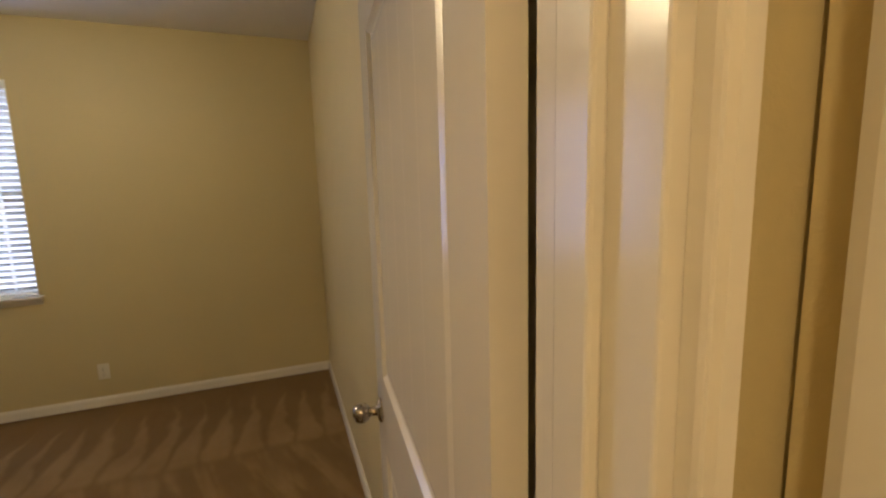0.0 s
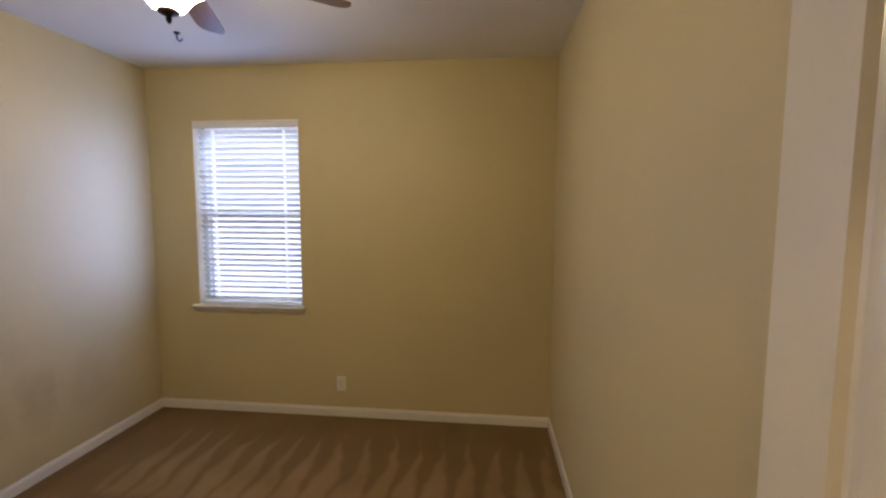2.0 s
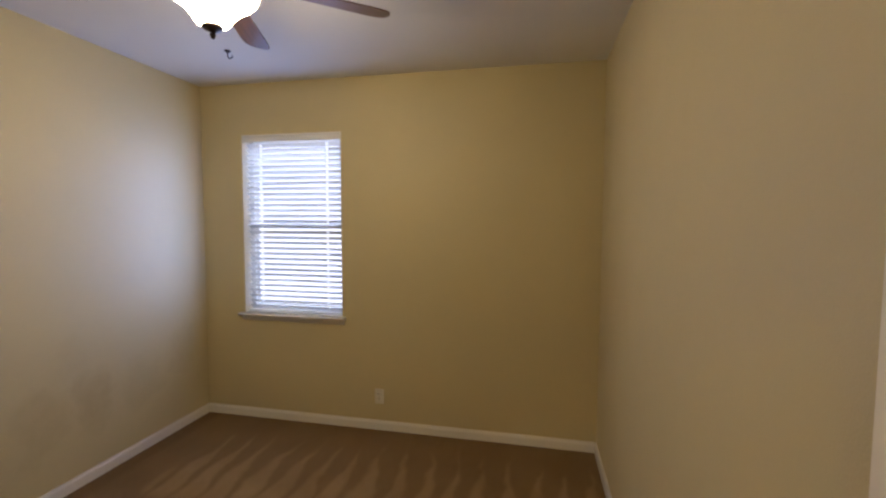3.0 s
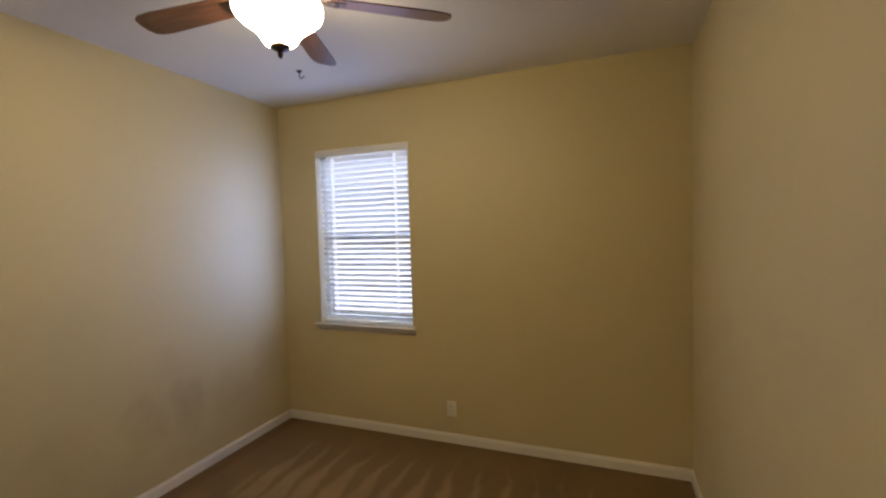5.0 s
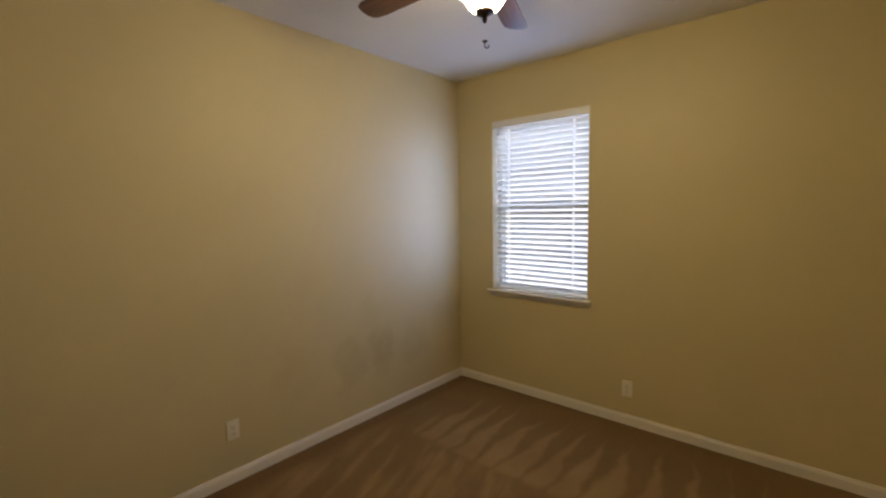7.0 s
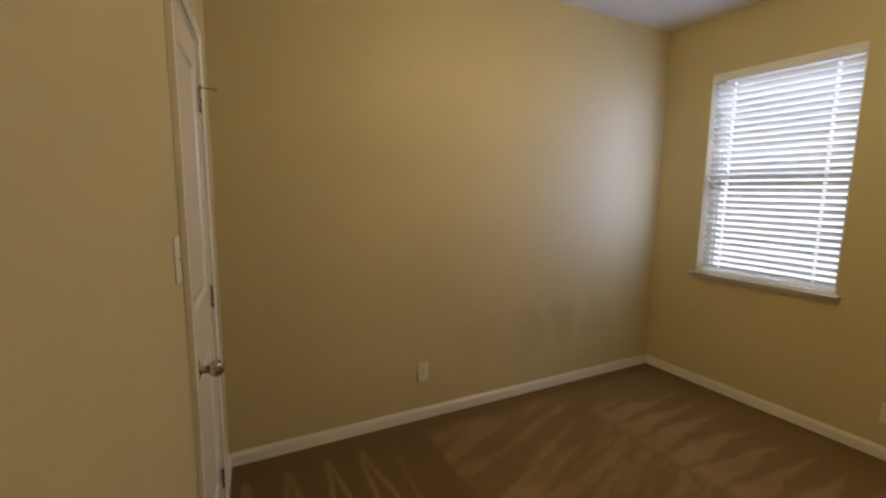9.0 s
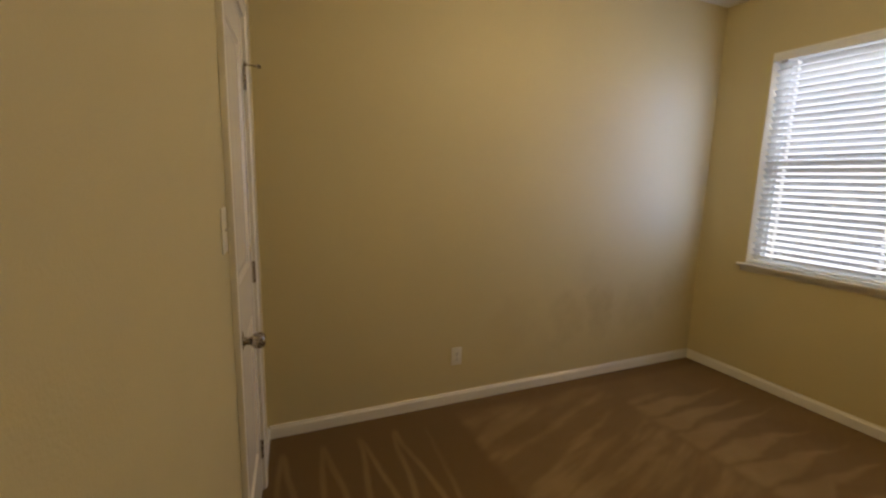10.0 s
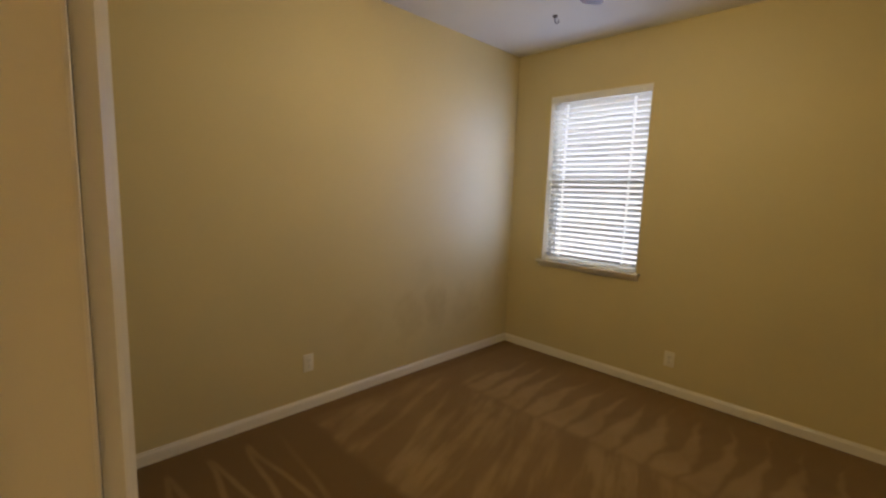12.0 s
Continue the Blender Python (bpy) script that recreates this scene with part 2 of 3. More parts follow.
def wall(name, m, us, zs, thick, holes, mat, label):
    """A wall from v = 0 back to v = -thick, on a grid of u and z breaks; holes are cells (i, k) left out."""
    bm, cache = bmesh.new(), {}

    def vert(i, k, back):
        key = (i, k, back)
        if key not in cache:
            cache[key] = bm.verts.new((us[i], -thick if back else 0.0, zs[k]))
        return cache[key]

    full = {(i, k) for i in range(len(us) - 1) for k in range(len(zs) - 1)} - set(holes)
    for i, k in full:
        for back in (False, True):
            q = [vert(i, k, back), vert(i + 1, k, back), vert(i + 1, k + 1, back), vert(i, k + 1, back)]
            bm.faces.new(q)
        for di, dk, e in ((-1, 0, ((i, k), (i, k + 1))), (1, 0, ((i + 1, k), (i + 1, k + 1))), (0, -1, ((i, k), (i + 1, k))), (0, 1, ((i, k + 1), (i + 1, k + 1)))):
            if (i + di, k + dk) not in full:
                (a, b), (c, d) = e
                bm.faces.new((vert(a, b, False), vert(c, d, False), vert(c, d, True), vert(a, b, True)))
    ob = new(name, mesh_of(name, bm, mat))
    ob.matrix_world = m
    return tagged(ob, label, "wall", kind="structure")


def slab(name, mat, label, category, *dims):
    bm = bmesh.new()
    box(bm, *dims)
    return tagged(new(name, mesh_of(name, bm, mat)), label, category, kind="structure")


# ---- structure ----
WX0, WX1, WZ0, WZ1 = 0.372, 1.242, 0.882, 2.335      # window opening
CU0, CU1 = 0.405, 1.025                              # closet door opening along the entry wall
EU0, EU1 = 2.269, 3.062                              # entrance opening
DH = 2.045                                           # head of the doors
UEND = 3.184

slab("floor", CARPET, "brown cut-pile carpet with light vacuum strokes", "carpet", -0.15, 3.6, -6.6, 0.16, -0.08, 0.0)
slab("ceiling", CEIL, "white lightly textured painted ceiling", "ceiling", -0.15, 3.6, -6.6, 0.16, H, H + 0.1)
slab("ground", GROUND, "dry green lawn outside the window", "ground", -400, 400, 0.3, 800, -0.6, -0.3)

wall("wall_north", pose(W + 0.12, 0, 0, 0, 0, 180), (0, W + 0.12 - WX1, W + 0.12 - WX0, W + 0.24), (0, WZ0, WZ1, H), 0.15, [(1, 1)],
     WALL, "tan painted wall with a deep window opening")
wall("wall_west", pose(0, 0, 0, 0, 0, -90), (0, 3.46), (0, H), 0.12, [], WALL_SHADED, "tan painted wall with soft shade painted in low down")
wall("wall_east", pose(W, -3.524, 0, 0, 0, 90), (0, 3.524), (0, H), 0.12, [], WALL, "plain tan painted wall")
wall("wall_south", MS, (0, CU0, CU1, EU0, EU1, UEND), (0, DH, H), 0.12, [(1, 0), (3, 0)], WALL, "tan painted wall with two door openings")
slab("backdrop", DISTANCE_GLOW, "pale glowing sheet in place of the bright distance outside the window", "backdrop", -6, 8, 6.0, 6.1, -0.3, 4.5)
# hall and closet that close the place
wall("wall_hall_east", pose(3.112, -6.4, 0, 0, 0, 90), (0, 1.88, 2.68, 2.755), (0, DH, H), 0.12, [(1, 0)], WALL, "tan painted hall wall with a door opening")
wall("wall_hall_west", pose(1.55, -3.535, 0, 0, 0, -90), (0, 2.9), (0, H), 0.12, [], WALL, "tan painted hall wall")
wall("wall_hall_south", pose(1.4, -6.4, 0), (0, 1.85), (0, H), 0.12, [], WALL, "tan painted hall end wall")
wall("wall_closet_back", pose(-0.12, -4.2, 0), (0, 1.5), (0, H), 0.08, [], WALL, "plain closet back wall")
wall("wall_closet_side", pose(0, -3.46, 0, 0, 0, -90), (0, 0.74), (0, H), 0.08, [], WALL, "plain closet side wall")

BASE = [(0, 0), (0.013, 0), (0.013, 0.054), (0.0115, 0.060), (0.008, 0.066), (0.0075, 0.074), (0, 0.074)]


def baseboard(m, length):
    bm = bmesh.new()
    sweep(bm, BASE, length)
    ob = new("baseboard", mesh_of("baseboard", bm, TRIM))
    ob.matrix_world = m
    return tagged(ob, "white painted wooden baseboard", "baseboard", "baseboards", "structure")


baseboard(pose(W - 0.013, -0.0005, 0.0005, 0, 0, 180), W - 0.026)
baseboard(pose(0.0005, -0.0, 0.0005, 0, 0, -90), 3.275)
baseboard(pose(W - 0.0005, -3.50, 0.0005, 0, 0, 90), 3.50)
baseboard(MS @ pose(0.014, 0.0005, 0.0005), CU0 - 0.066 - 0.014)
baseboard(MS @ pose(CU1 + 0.066, 0.0005, 0.0005), EU0 - CU1 - 0.132)

CASING = [(0, 0), (0.010, 0), (0.013, 0.004), (0.013, 0.012), (0.017, 0.020), (0.018, 0.048), (0.015, 0.056), (0, 0.058)]


def door_frame(name, u0, u1, label, m, reveal=0.006, stop=(-0.075, -0.040), back=0.0):
    """Jambs, stops and casings round a door opening; reveal is what the jamb shows beside the hinge casing, back the width of casings on the other face."""
    fr = thing(name, m, label, "door frame", kind="structure")
    j = 0.0185
    for a, b in ((u0, u0 + j), (u1 - j, u1)):
        part("jamb", box(bmesh.new(), a, b, -0.121, 0.001, 0.0005, DH, 0.0025), TRIM, fr)
    part("head_jamb", box(bmesh.new(), u0 + j, u1 - j, -0.121, 0.001, DH - j, DH, 0.0015), TRIM, fr)
    part("stop", box(bmesh.new(), u0 + j, u0 + j + 0.011, *stop, 0.0005, DH - j - 0.001, 0.003), TRIM, fr)
    part("stop", box(bmesh.new(), u1 - j - 0.011, u1 - j, *stop, 0.0005, DH - j - 0.001, 0.003), TRIM, fr)
    part("head_stop", box(bmesh.new(), u0 + j + 0.011, u1 - j - 0.011, *stop, DH - j - 0.011, DH - j, 0.003), TRIM, fr)
    r = 0.006
    # the section's second axis points away from the opening
    for side, v, wide in ((1, 0.0015, 1.0), (-1, -0.1215, back)):
        if not wide:
            continue
        for way, u, w in ((-1, u0 + r, 1.0), (1, u1 - (reveal if side > 0 else r), wide)):
            up = Matrix(((0, 0, way * w, u), (0, side, 0, v), (1, 0, 0, 0.0005), (0, 0, 0, 1)))
            part("casing", sweep(bmesh.new(), CASING, DH + 0.052, up), TRIM, fr)
        over = Matrix(((1, 0, 0, u0 + r), (0, side, 0, v), (0, 0, 1, DH - r), (0, 0, 0, 1)))
        part("head_casing", sweep(bmesh.new(), CASING, u1 - u0 - 2 * r, over), TRIM, fr)
    return fr


door_frame("door_frame_1", EU0, EU1, "white painted frame of the entrance doorway", MS, -0.002, (-0.080, -0.042), 0.36)
door_frame("door_frame_2", CU0, CU1, "white painted frame of the closet doorway", MS)
MH = pose(3.112, -6.4, 0, 0, 0, 90)
door_frame("door_frame_3", 1.88, 2.68, "white painted frame of a hall doorway", MH)


# ---- doors ----
def panel_face(bm, width, height, y, out, panels):
    """One moulded door face in the plane y; out is the way it faces. Panels (x0, x1, z0, z1) sink in a moulding and rise again to a planked field."""
    steps = ((0.0, 0.0), (0.004, -0.0035), (0.010, -0.0095), (0.018, -0.011), (0.030, -0.0075), (0.042, -0.0050))
    xs = [0, panels[0][0], panels[0][1], width]
    zs = [0]
    for p in panels:
        zs += [p[2], p[3]]
    zs.append(height)
    for i in range(3):
        for k in range(len(zs) - 1):
            if i == 1 and k % 2 == 1:
                continue
            bm.faces.new([bm.verts.new((a, y, c)) for a, c in ((xs[i], zs[k]), (xs[i + 1], zs[k]), (xs[i + 1], zs[k + 1]), (xs[i], zs[k + 1]))])
    for x0, x1, z0, z1 in panels:
        rings = [[bm.verts.new((a, y + out * d, c)) for a, c in ((x0 + s, z0 + s), (x1 - s, z0 + s), (x1 - s, z1 - s), (x0 + s, z1 - s))] for s, d in steps]
        for a, b in zip(rings, rings[1:]):
            for q in range(4):
                bm.faces.new((a[q], a[(q + 1) % 4], b[(q + 1) % 4], b[q]))
        # planks of the field, parted by shallow V grooves
        s, d = steps[-1]
        a, b, low, high = x0 + s, x1 - s, z0 + s, z1 - s
        count = max(3, round((b - a) / 0.11))
        pitch, g = (b - a) / count, 0.0035
        cuts = [(a, d)]
        for k in range(1, count):
            cuts += [(a + k * pitch - g, d), (a + k * pitch, d - 0.0004), (a + k * pitch + g, d)]
        cuts.append((b, d))
        row = [(bm.verts.new((x, y + out * e, low)), bm.verts.new((x, y + out * e, high))) for x, e in cuts]
        for (p0, p1), (q0, q1) in zip(row, row[1:]):
            bm.faces.new((p0, q0, q1, p1))


def door_leaf(bm, width, height, thick, stile=0.088, lock=0.115):
    """A moulded two-panel leaf; x from the hinge edge, y through the leaf, z up."""
    panels = [(stile, width - lock, 0.235, 0.86), (stile, width - lock, 1.07, height - 0.105)]
    panel_face(bm, width, height, 0.0, -1, panels)
    panel_face(bm, width, height, thick, 1, panels)
    for a, b in (((0, 0), (0, height)), ((0, height), (width, height)), ((width, height), (width, 0)), ((width, 0), (0, 0))):
        bm.faces.new([bm.verts.new(p) for p in ((a[0], 0, a[1]), (b[0], 0, b[1]), (b[0], thick, b[1]), (a[0], thick, a[1]))])
    bmesh.ops.remove_doubles(bm, verts=bm.verts, dist=0.0002)
    return bm


KNOB = [(0, 0), (0.032, 0), (0.033, 0.004), (0.030, 0.009), (0.016, 0.012), (0.012, 0.018), (0.0115, 0.030), (0.017, 0.034),
        (0.0235, 0.041), (0.0265, 0.050), (0.0262, 0.060), (0.022, 0.070), (0.013, 0.0765), (0, 0.078)]


def knob(leaf, x, z, y, way):
    k = part("knob", lathe(bmesh.new(), KNOB, pose(x, y, z, 90 if way < 0 else -90)), NICKEL, leaf, "round satin nickel knob", smooth=True)
    return k


def hinge(leaf, x, y, z, stop=False):
    bm = bmesh.new()
    lathe(bm, [(0, -0.047), (0.004, -0.046), (0.0065, -0.044), (0.0065, 0.044), (0.004, 0.046), (0, 0.047)], pose(x, y, z), 12)
    h = part("hinge", bm, NICKEL, leaf, "satin nickel butt hinge", smooth=True)
    if stop:
        bm = bmesh.new()
        lathe(bm, [(0, 0), (0.011, 0), (0.011, 0.006), (0.0035, 0.008), (0.0035, 0.05), (0.009, 0.052), (0.009, 0.062), (0, 0.064)], pose(x, y, z + 0.052, -90, 0, 25), 12)
        lathe(bm, [(0, 0), (0.003, 0), (0.003, 0.045), (0.007, 0.047), (0.007, 0.054), (0, 0.055)], pose(x, y, z + 0.052, 180, 0, 0), 10)
        part("hinge_pin_stop", bm, NICKEL, leaf, "hinge pin door stop", smooth=True)


# entrance door, standing open along the east wall
D1 = 0.870
door1 = thing("door_1", MS @ pose(3.056, 0.036, 0.012, 0, 0, 90 - 0.4), "white two-panel door standing wide open", "door", kind="structure")
leaf1 = part("leaf", door_leaf(bmesh.new(), D1, 2.01, 0.035, 0.113, 0.135), DOOR, door1)
knob(leaf1, D1 - 0.080, 0.955, 0.035, 1)
knob(leaf1, D1 - 0.080, 0.955, 0.0, -1)
for z in (0.2, 1.0, 1.82):
    hinge(leaf1, -0.010, -0.006, z)
part("latch", box(bmesh.new(), D1 - 0.001, D1 + 0.002, 0.006, 0.029, 0.925, 0.985, 0.0008), NICKEL, leaf1, "brass-toned latch plate")

strike = new("strike_plate", mesh_of("strike_plate", box(bmesh.new(), EU0 + 0.0187, EU0 + 0.0200, -0.036, -0.004, 0.938, 0.996, 0.0005), NICKEL))
strike.parent = bpy.data.objects["door_frame_1"]

# hall door, shut
D3 = 0.8 - 0.037 - 0.006
door3 = thing("door_3", MH @ pose(1.88 + 0.0215, -0.042, 0.012), "white two-panel hall door, shut", "door", kind="structure")
leaf3 = part("leaf", door_leaf(bmesh.new(), D3, 2.01, 0.035), DOOR, door3, at=pose(0, -0.035, 0))
knob(leaf3, 0.065, 0.955, 0.035, 1)

# closet door, shut
D2 = CU1 - CU0 - 0.037 - 0.006
door2 = thing("door_2", MS @ pose(CU0 + 0.0185 + 0.003, -0.001, 0.012), "white two-panel closet door, shut", "door", kind="structure")
leaf2 = part("leaf", door_leaf(bmesh.new(), D2, 2.01, 0.035), DOOR, door2)
leaf2.matrix_local = pose(0, -0.035, 0)
knob(leaf2, D2 - 0.065, 0.905, 0.035, 1)
hinge(leaf2, -0.002, 0.041, 0.2)
hinge(leaf2, -0.002, 0.041, 1.02)
hinge(leaf2, -0.002, 0.041, 1.80, True)


# ---- window with its blind ----
win = thing("window_1", pose(0, 0, 0), "pale grey-framed single-hung window with a clear pane above and below", "window", kind="structure")
GY = 0.112
fr = bmesh.new()
for dims in ((WX0 + 0.001, WX0 + 0.045, GY - 0.025, GY + 0.035, WZ0 + 0.001, WZ1 - 0.001), (WX1 - 0.045, WX1 - 0.001, GY - 0.025, GY + 0.035, WZ0 + 0.001, WZ1 - 0.001),
             (WX0 + 0.045, WX1 - 0.045, GY - 0.025, GY + 0.035, WZ1 - 0.045, WZ1 - 0.001), (WX0 + 0.045, WX1 - 0.045, GY - 0.025, GY + 0.035, WZ0 + 0.001, WZ0 + 0.05)):
    box(fr, *dims, bevel=0.003)
part("window_frame", fr, FRAME, win)
part("meeting_rail", box(bmesh.new(), WX0 + 0.046, WX1 - 0.046, GY - 0.022, GY + 0.018, 1.582, 1.618, 0.003), FRAME, win)
for z0, z1, y in ((WZ0 + 0.051, 1.581, GY - 0.012), (1.619, WZ1 - 0.046, GY + 0.012)):
    p = part("pane", box(bmesh.new(), WX0 + 0.046, WX1 - 0.046, y, y + 0.004, z0, z1), GLASS, win, "clear glass pane")
    p.visible_shadow = False
part("window_sill", sweep(bmesh.new(), [(-0.048, -0.018), (-0.053, -0.014), (-0.055, -0.008), (-0.053, -0.002), (-0.048, 0.0), (-0.0005, 0.0), (-0.0005, -0.018)], 0.930, Matrix.Translation((0.341, 0, WZ0))), TRIM, win, "white painted projecting sill")
part("inner_sill", box(bmesh.new(), WX0 + 0.001, WX1 - 0.001, 0.0, GY - 0.026, WZ0 - 0.018, WZ0 + 0.0008), TRIM, win)
for a, b in ((WX0 + 0.0005, WX0 + 0.006), (WX1 - 0.006, WX1 - 0.0005)):
    part("side_liner", box(bmesh.new(), a, b, -0.0015, GY - 0.026, WZ0 + 0.001, WZ1 - 0.0065), TRIM, win)
part("head_liner", box(bmesh.new(), WX0 + 0.0005, WX1 - 0.0005, -0.0015, GY - 0.026, WZ1 - 0.006, WZ1 - 0.0005), TRIM, win)
part("apron", sweep(bmesh.new(), [(-0.001, -0.0185), (-0.016, -0.0185), (-0.016, -0.034), (-0.012, -0.044), (-0.009, -0.060), (-0.001, -0.060)], 0.906, Matrix.Translation((0.353, 0, WZ0))), TRIM, win)

BY = 0.036                                            # the blind hangs inside the opening
blind = thing("window_blind", pose(0, BY, 0), "white two-inch slat blind, slats tilted half shut", "blind")
BX0, BX1 = WX0 + 0.020, WX1 - 0.009
part("headrail", box(bmesh.new(), BX0, BX1, -0.020, 0.024, 2.292, 2.3285, 0.002), VINYL, blind)
part("valance", sweep(bmesh.new(), [(-0.030, 2.272), (-0.038, 2.274), (-0.040, 2.282), (-0.037, 2.290), (-0.037, 2.316), (-0.041, 2.322), (-0.039, 2.3285), (-0.030, 2.3285)], WX1 - WX0 - 0.014, Matrix.Translation((WX0 + 0.007, 0, 0))), VINYL, blind)
part("bottom_rail", box(bmesh.new(), BX0 + 0.004, BX1 - 0.004, -0.022, 0.022, 0.892, 0.906, 0.004), VINYL, blind)
PITCH, TILT, COUNT = 0.0438, -35.0, 31
LONG = BX1 - BX0 - 0.008
CORDS = (0.125, LONG - 0.125)


def slat_strip(bm, a, b, y0, y1):
    """A piece of the crowned slat between two lengths and two depths."""
    rows = []
    for k in range(5):
        y = y0 + (y1 - y0) * k / 4
        crown = 0.003 * (1 - (y / 0.025) ** 2)
        rows.append([bm.verts.new((x, y, crown + dz)) for x in (a, b) for dz in (-0.0014, 0.0014)])
    for p, q in zip(rows, rows[1:]):
        bm.faces.new((p[0], p[2], q[2], q[0]))
        bm.faces.new((p[1], q[1], q[3], p[3]))
        bm.faces.new((p[0], q[0], q[1], p[1]))
        bm.faces.new((p[2], p[3], q[3], q[2]))
    bm.faces.new((rows[0][0], rows[0][1], rows[0][3], rows[0][2]))
    bm.faces.new((rows[-1][0], rows[-1][2], rows[-1][3], rows[-1][1]))


bm = bmesh.new()
at = 0.0
for c in CORDS:
    slat_strip(bm, at, c - 0.011, -0.025, 0.025)
    slat_strip(bm, c - 0.011, c + 0.011, -0.025, -0.013)      # a slot for the lift cord
    slat_strip(bm, c - 0.011, c + 0.011, 0.013, 0.025)
    at = c + 0.011
slat_strip(bm, at, LONG, -0.025, 0.025)
slat_mesh = mesh_of("slat", bm, SLAT)
random.seed(4)
for k in range(COUNT):
    ob = new("slat", slat_mesh)
    ob.parent = blind
    ob.matrix_local = pose(BX0 + 0.004, 0, 0.934 + k * PITCH, TILT + random.uniform(-1.5, 1.5), random.uniform(-0.10, 0.10), 0)
for c in CORDS:
    x = BX0 + 0.004 + c
    part("lift_cord", box(bmesh.new(), x - 0.0008, x + 0.0008, -0.0008, 0.0008, 0.905, 2.29), VINYL, blind)
    for y in (-0.0235, 0.0235):
        part("ladder_cord", box(bmesh.new(), x - 0.0012, x + 0.0012, y - 0.0008, y + 0.0008, 0.905, 2.29), VINYL, blind)


# ---- outlets and switches ----
def plate(bm, w, h, t):
    """A cover plate in the x, z plane that faces -y."""
    box(bm, -w / 2, w / 2, -t, 0, -h / 2, h / 2, 0.0025, 3)
    return bm


def outlet(m, label):
    o = thing("wall_outlet", m, label, "outlet", "wall outlets")
    part("cover_plate", plate(bmesh.new(), 0.072, 0.117, 0.006), PLASTIC, o, smooth=True)
    for z in (-0.0195, 0.0195):
        bm = bmesh.new()
        lathe(bm, [(0, 0), (0.0172, 0), (0.0172, 0.0015), (0.016, 0.0025), (0, 0.0025)], pose(0, -0.0055, z, 90), 20)
        socket = part("socket", bm, PLASTIC, o)
        bm = bmesh.new()
        box(bm, -0.0075, -0.0050, -0.0087, -0.0080, z - 0.003, z + 0.006)
        box(bm, 0.0050, 0.0075, -0.0087, -0.0080, z - 0.003, z + 0.005)
        box(bm, -0.0025, 0.0025, -0.0087, -0.0080, z - 0.010, z - 0.006)
        part("slots", bm, DARK, socket)
    bm = bmesh.new()
    lathe(bm, [(0, 0), (0.003, 0), (0.003, 0.001), (0, 0.0014)], pose(0, -0.0058, 0, 90), 10)
    part("screw", bm, NICKEL, o)
    return o


outlet(pose(1.546, -0.0003, 0.268), "ivory duplex outlet on the wall under the window")
outlet(pose(0.0003, -2.152, 0.318, 0, 0, 90), "ivory duplex outlet low on the west wall")


def switch(m, gangs, label):
    s = thing("light_switch", m, label, "light switch", "light switches")
    part("cover_plate", plate(bmesh.new(), 0.072 + 0.046 * (gangs - 1), 0.117, 0.0045), PLASTIC, s, smooth=True)
    for g in range(gangs):
        x = (g - (gangs - 1) / 2) * 0.046
        bm = bmesh.new()
        box(bm, -0.003, 0.003, -0.014, 0.0, -0.004, 0.003, 0.0012)
        bmesh.ops.rotate(bm, verts=bm.verts, cent=(0, 0, 0), matrix=Matrix.Rotation(radians(-28), 3, "X"))
        bmesh.ops.translate(bm, verts=bm.verts, vec=(x, -0.004, 0))
        part("toggle", bm, PLASTIC, s)
        for z in (-0.030, 0.030):
            bm = bmesh.new()
            lathe(bm, [(0, 0), (0.003, 0), (0.003, 0.001), (0, 0.0014)], pose(x, -0.0043, z, 90), 10)
            part("screw", bm, PLASTIC, s)
    return s


switch(MS @ pose(1.15, 0.0003, 1.297, 0, 0, 180), 1, "ivory single light switch beside the closet door")
switch(MS @ pose(2.127, 0.0003, 1.313, 0, 0, 180), 1, "ivory single light switch beside the entrance doorway")


# ---- ceiling fan ----
FX, FY = 1.478, -1.655
fan = thing("ceiling_fan", pose(FX, FY, 0), "bronze ceiling fan with walnut blades and a lit glass bowl", "ceiling fan")
part("canopy", lathe(bmesh.new(), [(0, H - 0.0005), (0.075, H - 0.0005), (0.078, H - 0.012), (0.070, H - 0.026), (0.045, H - 0.034), (0, H - 0.034)]), BRONZE, fan, smooth=True)
part("motor_housing", lathe(bmesh.new(), [(0, 2.7055), (0.05, 2.7055), (0.09, 2.700), (0.130, 2.682), (0.140, 2.66), (0.140, 2.63), (0.128, 2.612), (0.10, 2.602), (0.085, 2.592), (0.075, 2.58), (0, 2.58)]), BRONZE, fan, smooth=True)
part("light_fitter", lathe(bmesh.new(), [(0, 2.5795), (0.076, 2.5795), (0.11, 2.575), (0.150, 2.570), (0.152, 2.562), (0.14, 2.558), (0, 2.558)]), BRONZE, fan, smooth=True)
part("glass_bowl", lathe(bmesh.new(), [(0.141, 2.5575), (0.162, 2.557), (0.168, 2.551), (0.171, 2.538), (0.170, 2.524), (0.164, 2.509), (0.152, 2.496), (0.136, 2.484), (0.118, 2.471), (0.101, 2.457), (0.087, 2.442), (0.075, 2.426), (0.066, 2.411), (0.057, 2.401), (0.040, 2.395), (0, 2.394)], steps=48), BOWL, fan, "lit frosted glass bowl", smooth=True)
part("finial", lathe(bmesh.new(), [(0, 2.397), (0.036, 2.396), (0.040, 2.390), (0.034, 2.381), (0.016, 2.374), (0.009, 2.368), (0.011, 2.360), (0.009, 2.352), (0.004, 2.345), (0, 2.344)], steps=24), BRONZE, fan, smooth=True)

RADIUS = 0.72


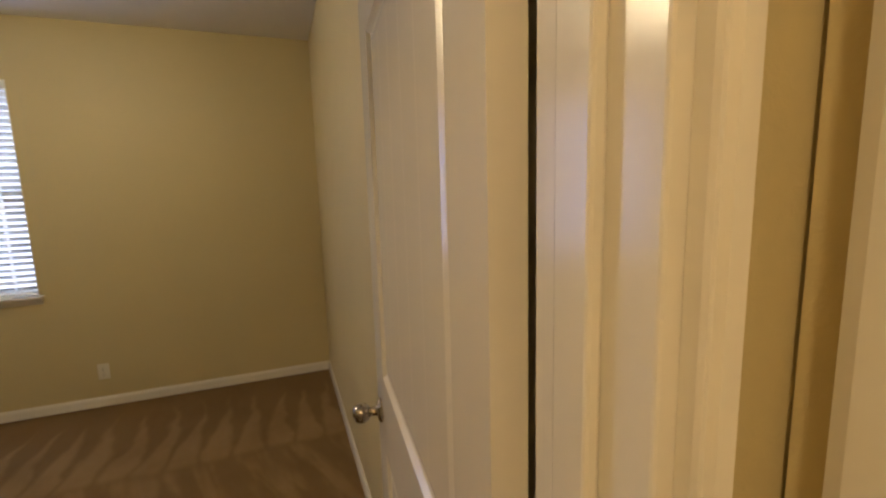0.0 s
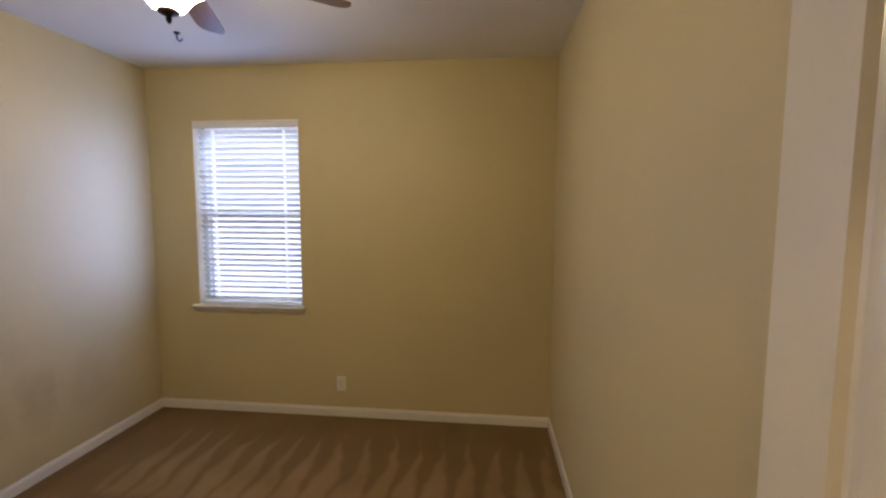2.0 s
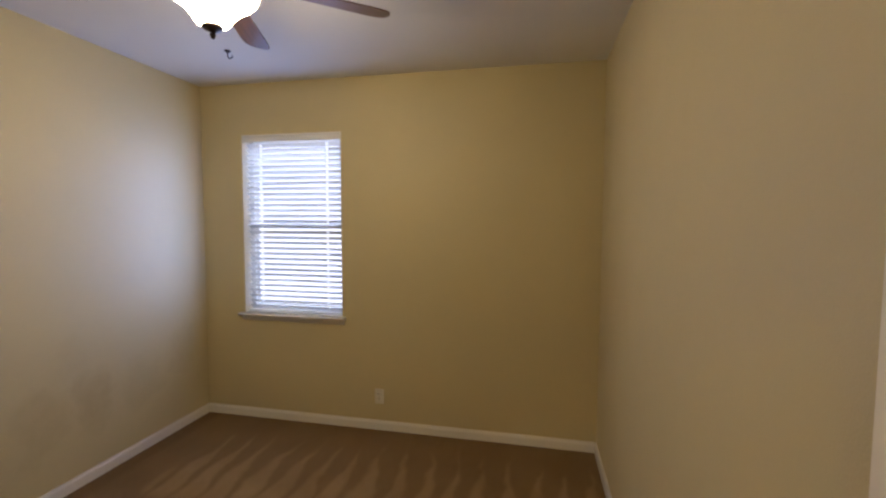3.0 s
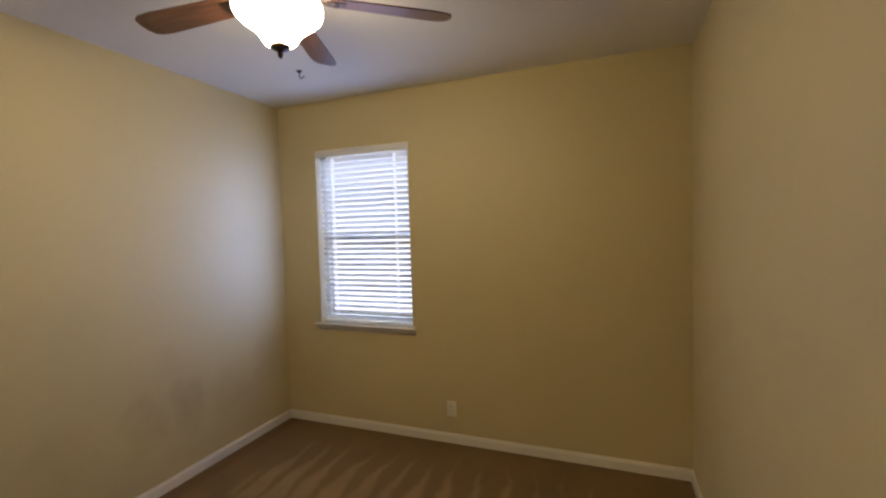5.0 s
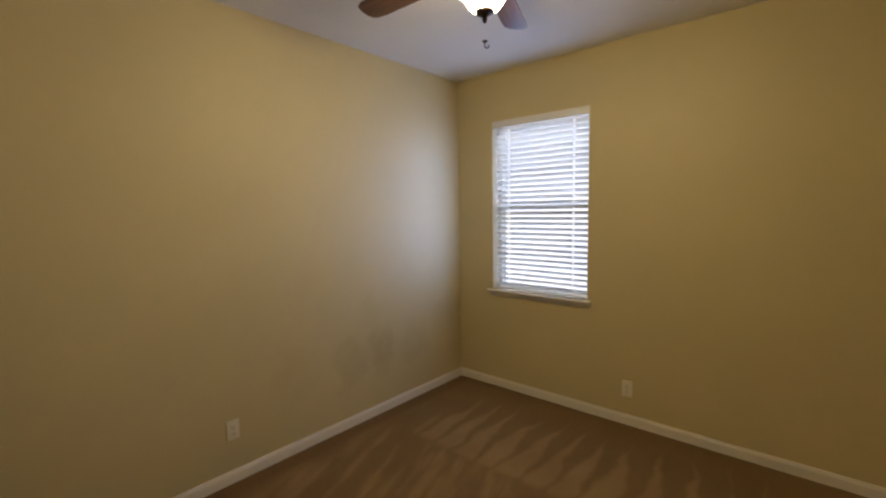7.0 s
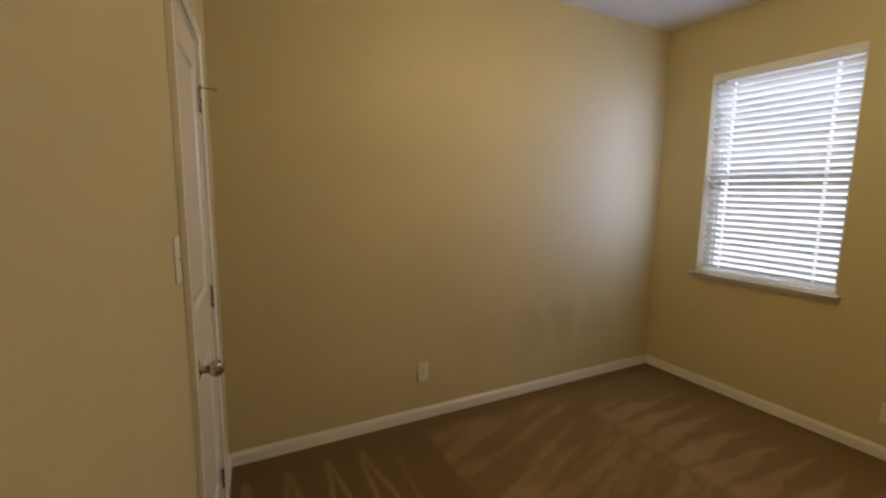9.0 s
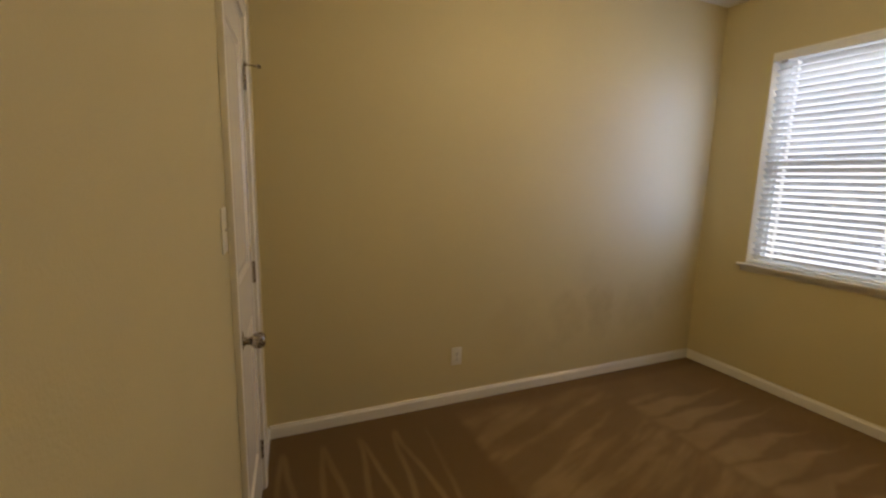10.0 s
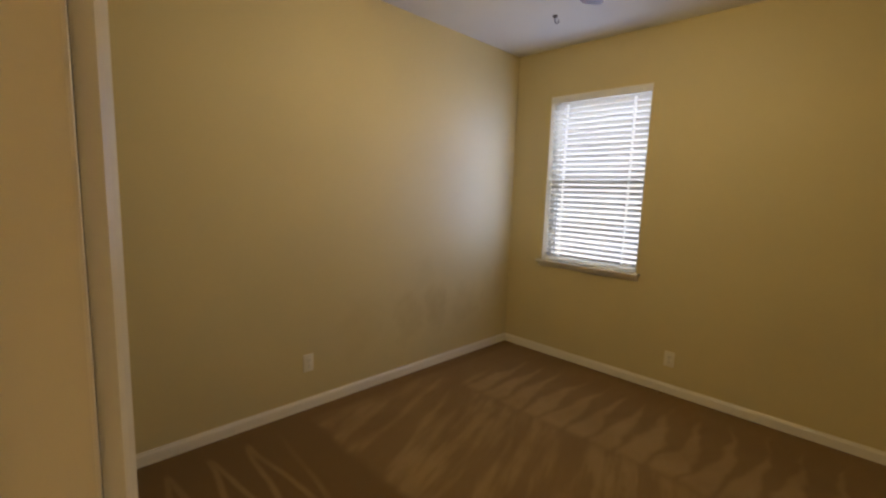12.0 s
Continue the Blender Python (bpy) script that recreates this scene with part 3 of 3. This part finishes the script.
def blade_mesh():
    bm = bmesh.new()
    outline = [(0.20, -0.052), (0.42, -0.062), (0.62, -0.069), (0.68, -0.064), (0.708, -0.050), (RADIUS, -0.02), (RADIUS, 0.02), (0.708, 0.050), (0.68, 0.064), (0.62, 0.069), (0.42, 0.062), (0.20, 0.052)]
    low = [bm.verts.new((x, y, -0.003)) for x, y in outline]
    top = [bm.verts.new((x, y, 0.003)) for x, y in outline]
    bm.faces.new(low)
    bm.faces.new(top)
    for i in range(len(outline)):
        j = (i + 1) % len(outline)
        bm.faces.new((low[i], low[j], top[j], top[i]))
    return bm


blade_data = mesh_of("blade", blade_mesh(), WALNUT)
bm = bmesh.new()
box(bm, 0.085, 0.205, -0.014, 0.014, -0.010, -0.004, 0.002)
box(bm, 0.185, 0.265, -0.034, 0.034, -0.0075, -0.0035, 0.0015)
lathe(bm, [(0.012, 0), (0.012, -0.004), (0, -0.005)], pose(0.225, -0.018, -0.0075), 10)
lathe(bm, [(0.012, 0), (0.012, -0.004), (0, -0.005)], pose(0.225, 0.018, -0.0075), 10)
arm_data = mesh_of("blade_arm", bm, BRONZE)
for k in range(5):
    m = pose(0, 0, 0, 0, 0, 39 + 72 * k) @ pose(0, 0, 2.588) @ pose(0, 0, 0, 11, 0, 0)
    b = new("blade", blade_data)
    b.parent = fan
    b.matrix_local = m
    a = new("blade_arm", arm_data)
    a.parent = b

# ---- ceiling hook ----
hook = thing("ceiling_hook", pose(0.75, -0.63, H, 0, 0, 30), "small dark metal hook screwed into the ceiling", "hook")
part("base", lathe(bmesh.new(), [(0, -0.0003), (0.019, -0.0003), (0.019, -0.004), (0.012, -0.010), (0.005, -0.014), (0, -0.014)], steps=20), BRONZE, hook, smooth=True)
bend = [(0.0, -0.012), (0.0, -0.024)] + [(0.014 - 0.014 * math.cos(radians(a)), -0.030 - 0.020 * math.sin(radians(a))) for a in range(0, 200, 20)]
bm = bmesh.new()
rings = []
for k, (x, z) in enumerate(bend):
    dx, dz = (Vector(bend[min(k + 1, len(bend) - 1)]) - Vector(bend[max(k - 1, 0)])).normalized()
    rings.append([bm.verts.new((x + 0.0035 * math.cos(q * math.tau / 8) * -dz, 0.0035 * math.sin(q * math.tau / 8), z + 0.0035 * math.cos(q * math.tau / 8) * dx)) for q in range(8)])
for a, b in zip(rings, rings[1:]):
    for q in range(8):
        bm.faces.new((a[q], a[(q + 1) % 8], b[(q + 1) % 8], b[q]))
bm.faces.new(rings[0])
bm.faces.new(rings[-1])
part("hook", bm, BRONZE, hook, smooth=True)

# ---- hall light ----
hl = thing("hall_ceiling_light", pose(2.20, -4.70, 0), "small round flush hall ceiling light", "ceiling light")
part("light_base", lathe(bmesh.new(), [(0, H - 0.0005), (0.12, H - 0.0005), (0.12, H - 0.02), (0.05, H - 0.03), (0, H - 0.03)]), BRONZE, hl, smooth=True)
